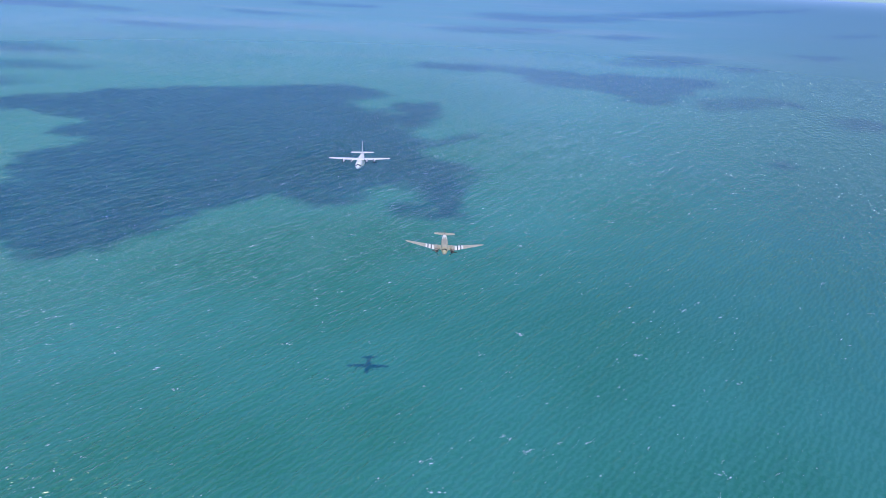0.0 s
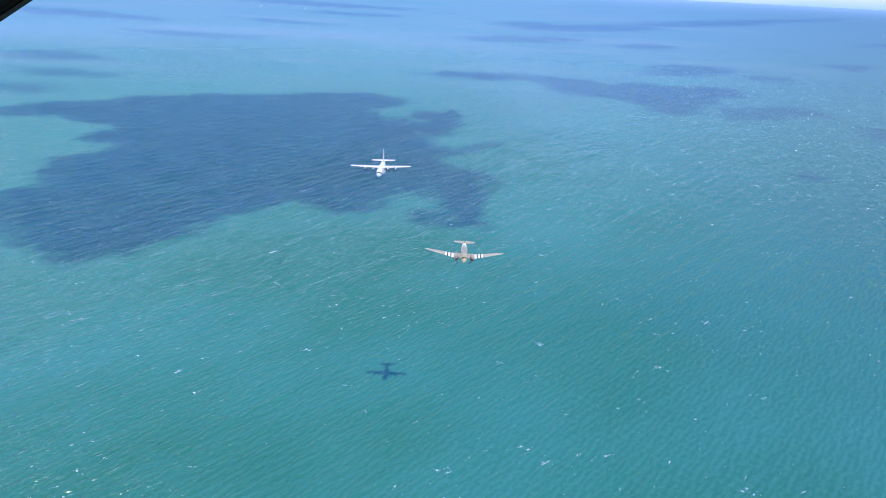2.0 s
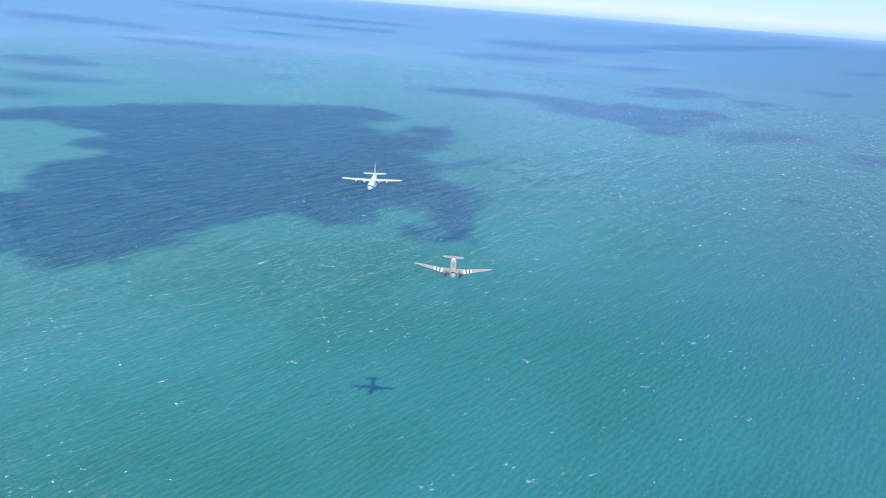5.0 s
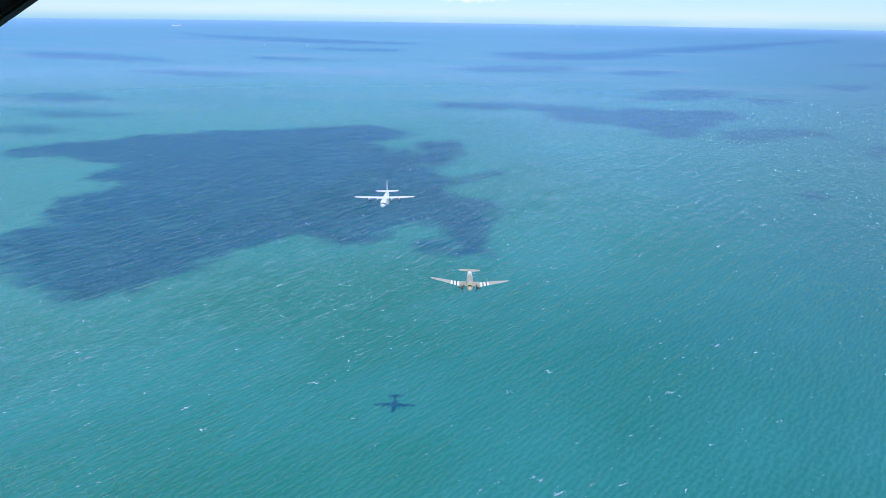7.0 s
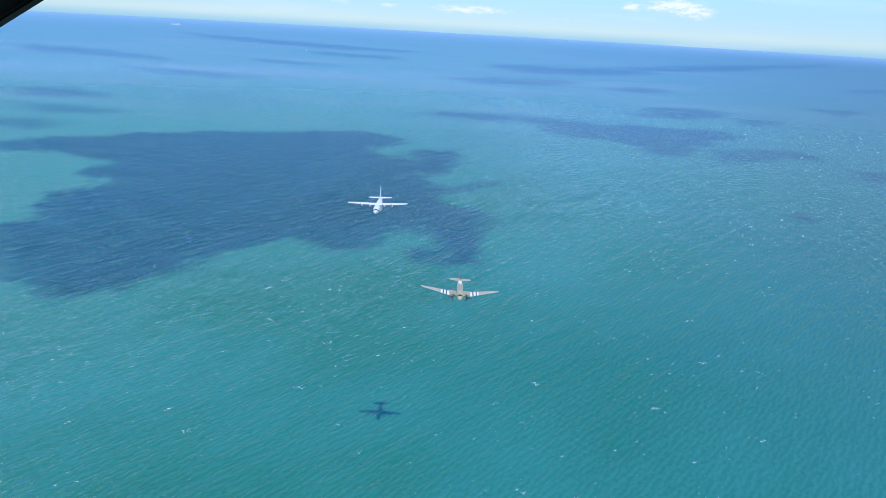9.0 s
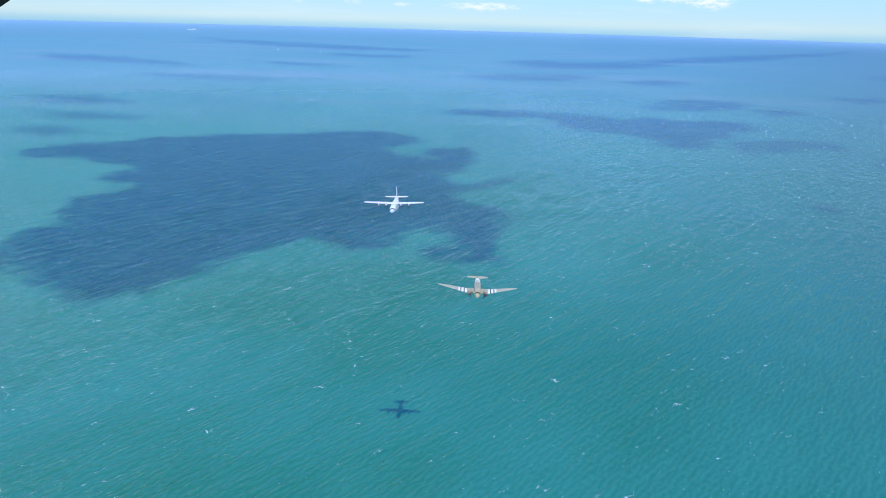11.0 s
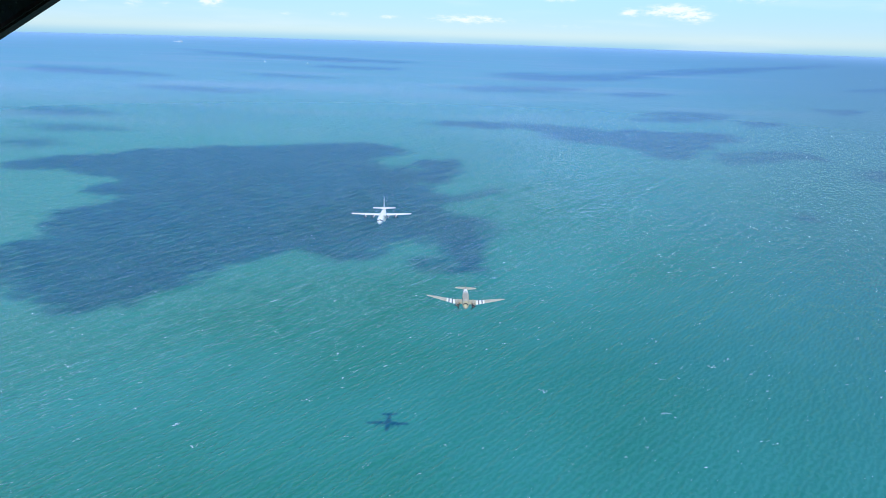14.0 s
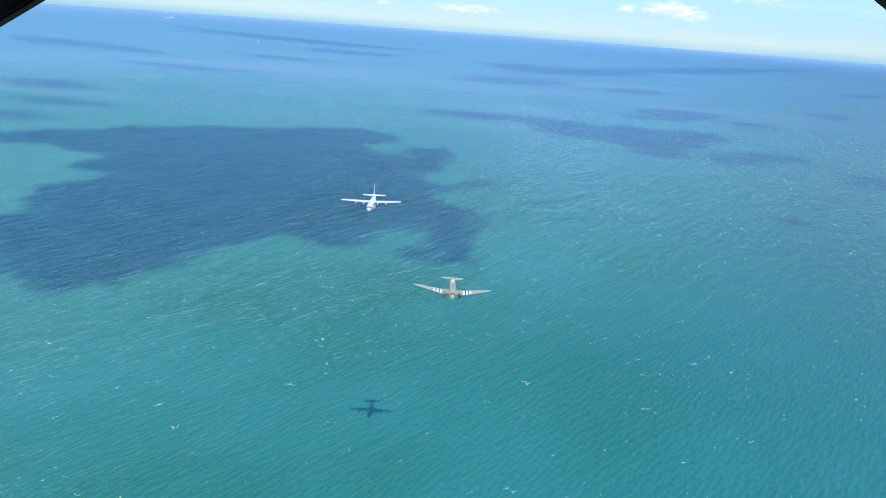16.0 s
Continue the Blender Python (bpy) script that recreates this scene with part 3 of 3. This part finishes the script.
def build_dakota():
    """The twin-engined veteran transport; the nose points to -y."""
    root = empty("veteran_aircraft", Matrix.Identity(4))
    S = [(-6.6, -0.25, 0.1, 0.1), (-6.4, -0.24, 0.42, 0.4), (-5.9, -0.18, 0.72, 0.7), (-5.2, -0.08, 0.95, 0.95), (-4.4, 0.1, 1.1, 1.2), (-3.4, 0.12, 1.2, 1.28), (3.5, 0.1, 1.22, 1.28), (6.5, 0.22, 1.0, 1.08), (9.5, 0.45, 0.62, 0.72), (11.8, 0.6, 0.25, 0.4), (12.6, 0.65, 0.05, 0.12)]
    part("fuselage", body(S, 28, 44), drab_top, root)
    part("nose_cap", skin_patch(S, -6.55, -3.6, 0, 180, 0.012, 16, 10), olive_nose, root, "yellow-olive nose and cockpit roof")
    for a0, a1 in ((36, 60), (64, 88), (92, 116), (120, 144)):
        part("cockpit_window", skin_patch(S, -5.35, -4.8, a0, a1, 0.03, 3, 3), window_dark, root, "dark cockpit window")
    for y in range(6):
        for a in (18, 162):
            part("cabin_window", skin_patch(S, -2.6 + y * 1.05, -2.2 + y * 1.05, a - 8, a + 8, 0.015, 2, 2), window_dark, root, "small dark cabin window")
    for y0, y1, paint in ((4.9, 5.4, stripe_white), (5.4, 5.75, stripe_black), (5.75, 8.4, stripe_white)):
        part("fuselage_stripe", skin_patch(S, y0, y1 - 0.004, 0, 180, 0.014, 16, 3), paint, root, "painted white band" if paint == stripe_white else "painted black band")
    part("roof_panel", skin_patch(S, -1.6, 3.6, 62, 118, 0.012, 8, 6), drab_roof, root, "weathered grey-brown roof panel")
    W = [(0.0, -1.25, -0.85, 4.3, 0.7), (4.3, -1.2, -0.82, 4.15, 0.66), (13.3, 1.65, 0.25, 1.35, 0.2), (14.1, 2.0, 0.36, 0.85, 0.12), (14.48, 2.35, 0.4, 0.35, 0.04)]
    for s in (-1, 1):
        part("wing", wing(W, s), drab, root)
        for x0, x1, paint in ((3.85, 4.65, stripe_white), (4.65, 5.05, stripe_black), (5.05, 5.85, stripe_white), (5.85, 6.25, stripe_black), (6.25, 6.95, stripe_white)):
            part("wing_stripe", wing(W, s, x0, x1 - 0.004, 0.012), paint, root, "painted white wing stripe" if paint == stripe_white else "painted black wing stripe")
        part("aileron", wing([(x, y + c * 0.74, z + 0.03, c * 0.27, t * 0.3) for x, y, z, c, t in (wing_at(W, 8.3), wing_at(W, 13.2))], s), drab_top, root, "fabric-covered aileron")
        part("flap", wing([(x, y + c * 0.82, z + 0.03, c * 0.19, t * 0.3) for x, y, z, c, t in (wing_at(W, 1.3), wing_at(W, 4.1))], s), drab_top, root, "grey-drab wing flap")
        part("tailplane", wing([(0.0, 8.9, 0.72, 2.9, 0.3), (3.2, 9.75, 0.75, 1.75, 0.18), (3.85, 10.1, 0.76, 1.2, 0.1), (4.05, 10.5, 0.76, 0.5, 0.04)], s), drab, root)
        N = [(-3.6, -0.5, 0.55, 0.55), (-3.45, -0.5, 0.66, 0.66), (-2.4, -0.5, 0.7, 0.7), (-1.4, -0.52, 0.66, 0.66), (0.5, -0.7, 0.6, 0.55), (2.4, -0.85, 0.35, 0.35), (3.6, -0.85, 0.05, 0.08)]
        part("engine_nacelle", body(N, 20, 16, s * 2.82), drab, root)
        part("engine_cowling", skin_patch(N, -3.58, -2.3, 0, 360, 0.025, 24, 4, s * 2.82), cowl_brown, root, "brown engine cowling ring")
        part("engine_front", body([(-3.62, -0.5, 0.5, 0.5), (-3.55, -0.5, 0.53, 0.53)], 18, 2, s * 2.82), engine_dark, root, "black radial engine front")
        part("air_scoop", box(s * 2.82 - 0.18, s * 2.82 + 0.18, -2.9, -1.4, 0.14, 0.36, 0.06), drab, root)
        propeller(root, s * 2.82, -3.75, -0.5, 3, 1.77, 0.26, 38 + 55 * (s > 0), 0.16, 0.5, cowl_brown, blade_dark, tip_paint)
    part("fin", fin([(0.5, 7.6, 4.6, 0.3), (1.2, 8.9, 3.6, 0.3), (2.6, 10.0, 2.5, 0.2), (3.3, 10.5, 1.8, 0.12), (3.6, 11.0, 0.9, 0.05)]), fin_dark, root, "dark olive fin")
    part("rudder", fin([(0.7, 11.4, 1.2, 0.12), (2.6, 11.5, 1.15, 0.12), (3.35, 11.6, 0.7, 0.06)]), drab_top, root, "fabric-covered rudder")
    part("antenna_mast", box(-0.04, 0.04, -3.2, -3.0, 1.35, 2.0, 0.02), drab, root)
    return tagged(root, "faded olive twin-engined veteran aircraft with black-and-white wing stripes", "aircraft")


transport = build_transport()
transport.matrix_world = pose(-31.2, 380, H - 116.7, 0, -1.8, -3.2)
dakota = build_dakota()
dakota.matrix_world = pose(14.4, 194, H - 90.4, -2.3, 0.9, -3)

# ---- the open rear door of the camera's own aircraft ----


def build_door_frame():
    root = empty("rear_door_frame", pose(0, 2.5, H))

    def plate(points, lo, hi, axis):
        """A flat plate with the outline points, from lo to hi along x or y."""
        if axis == "y":
            rings = [[(u, v, w) for u, w in points] for v in (lo, hi)]
        else:
            rings = [[(v, u, w) for u, w in points] for v in (lo, hi)]
        return loft(rings)

    def beam(x, z, angle, side, u0, u1):
        ca, sa = math.cos(angle), math.sin(angle)
        m = Matrix(((side * ca, 0, -side * sa, x), (0, 1, 0, 0), (sa, 0, ca, z), (0, 0, 0, 1)))

        def placed(bm):
            bm.transform(m)
            return bm
        part("panel", placed(box(u0, u1, 0.0, 0.04, 0.022, 0.115, 0.004)), green_metal, root, "dark green riveted panel")
        part("edge_seal", placed(box(u0, u1, -0.025, 0.05, 0.0, 0.026, 0.009)), brown_seal, root, "worn brown edge seal")
        part("stringer", placed(box(u0, u1, -0.03, 0.06, 0.112, 0.13, 0.004)), black_metal, root)
        n = int((u1 - u0 - 0.06) / 0.034)
        for i in range(n):
            bm = bmesh.new()
            bmesh.ops.create_icosphere(bm, subdivisions=1, radius=0.0045)
            for v in bm.verts:
                v.co = Vector((u0 + 0.03 + 0.034 * i + v.co.x, v.co.y * 0.6, 0.062 + v.co.z))
            part("rivet", placed(bm), rivet_metal, root)

    beam(-1.5, 0.043, math.atan(0.578), 1, -0.52, 1.34)
    beam(1.78, 0.244, math.atan(0.527), -1, -0.19, 0.96)
    # Near-black corner plates: the recess's shade is put into their colour.
    for corner in ([(-1.93, -0.10), (-0.42, 0.75), (-1.93, 0.75)], [(1.93, 0.28), (1.93, 0.75), (1.05, 0.75)]):
        part("corner_shade_plate", plate(corner, 0.05, 0.09, "y"), black_metal, root, "near-black plate in place of the shaded corner recess", smooth=False)
    part("roof", box(-2.0, 2.0, -6.0, 0.1, 0.75, 0.83, 0.01), black_metal, root)
    part("floor", box(-1.92, 1.92, -6.0, -1.45, -1.7, -1.6, 0.01), green_metal, root, "worn green cabin floor")
    for x in (-2.0, 1.92):
        side = [(-6.0, -1.7), (-1.45, -1.7), (-0.85, -1.07), (-0.35, -0.1), (0.1, 0.4), (0.1, 0.75), (-6.0, 0.75)]
        part("side_wall", plate(side, x, x + 0.08, "x"), green_metal, root, "dark green cabin wall", smooth=False)
        for y in (-5.0, -4.0, -3.0, -2.0):
            part("wall_rib", box(x - 0.04 if x > 0 else x + 0.08, x if x > 0 else x + 0.12, y, y + 0.06, -1.6, 0.75, 0.006), green_metal, root)
    part("bulkhead", box(-1.92, 1.92, -6.0, -5.92, -1.6, 0.75, 0.01), green_metal, root)
    return tagged(root, "dark green riveted rear door frame of the aircraft", "door frame")


build_door_frame()

# ---- far vessels ----


def on_sea(az, drop):
    """The place on the sheet at an azimuth, as many degrees under level."""
    k = math.tan(radians(drop))
    lo, hi = 100.0, RIM
    for _ in range(40):
        r = (lo + hi) / 2
        lo, hi = (r, hi) if H - k * r > sea_lift(r) else (lo, r)
    x, y = r * math.sin(radians(az)), r * math.cos(radians(az))
    return sea_point(x, y)


def build_ship(az, drop, turn, scale):
    p = on_sea(az, drop)
    root = empty("cargo_ship", Matrix.Translation(p) @ pose(0, 0, 0, 0, 0, turn) @ Matrix.Scale(scale, 4))
    hull = loft([[(x, w * s, z) for s, z in ((-1, 4.0), (-0.9, 0), (0, -2), (0.9, 0), (1, 4.0))] for x, w in ((-36, 4), (-30, 6), (20, 6), (31, 3.4), (37, 0.3))], closed=True)
    part("hull", hull, ship_hull, root)
    part("deckhouse", box(18, 27, -5, 5, 3.9, 10, 0.3), ship_white, root)
    part("bridge", box(19, 24, -6.2, 6.2, 9.9, 12, 0.2), ship_white, root)
    part("hold", box(-4, 15, -4.5, 4.5, 3.9, 7.5, 0.3), ship_white, root)
    part("hold", box(-24, -14, -4.5, 4.5, 3.9, 7, 0.3), ship_white, root)
    part("mast", box(-30.4, -29.6, -0.4, 0.4, 3.5, 10, 0.1), ship_white, root)
    return tagged(root, "white cargo ship far out near the horizon", "ship", group="ships near the horizon")


def build_boat(az, drop):
    p = on_sea(az, drop)
    root = empty("sailing_boat", Matrix.Translation(p) @ pose(0, 0, 0, 0, 0, 20))
    part("hull", loft([[(x, w * s, z) for s, z in ((-1, 1.2), (-0.8, 0), (0, -0.5), (0.8, 0), (1, 1.2))] for x, w in ((-6, 1.2), (-2, 1.9), (2, 1.6), (6, 0.1))]), ship_white, root)
    part("mast", box(-0.12, 0.12, -0.12, 0.12, 0.8, 11, 0.03), ship_white, root)
    sail = loft([[(0.1, 0, z), (0.1 - w * 0.5, 0.12 + 0.3 * w / 4, z), (0.1 - w, 0.1, z), (0.1 - w * 0.5, 0.02 + 0.3 * w / 4, z)] for z, w in ((2, 5.5), (5, 4.2), (8, 2.4), (10.5, 0.2))])
    part("sail", sail, ship_white, root, "white sail")
    return tagged(root, "small white sailing boat far out on the sea", "boat", group="sailing boats")


build_ship(-22.0, 1.08, 8, 0.85)
build_ship(12.6, 0.72, -30, 0.4)
build_boat(-15.0, 2.62)
build_boat(-11.3, 2.73)
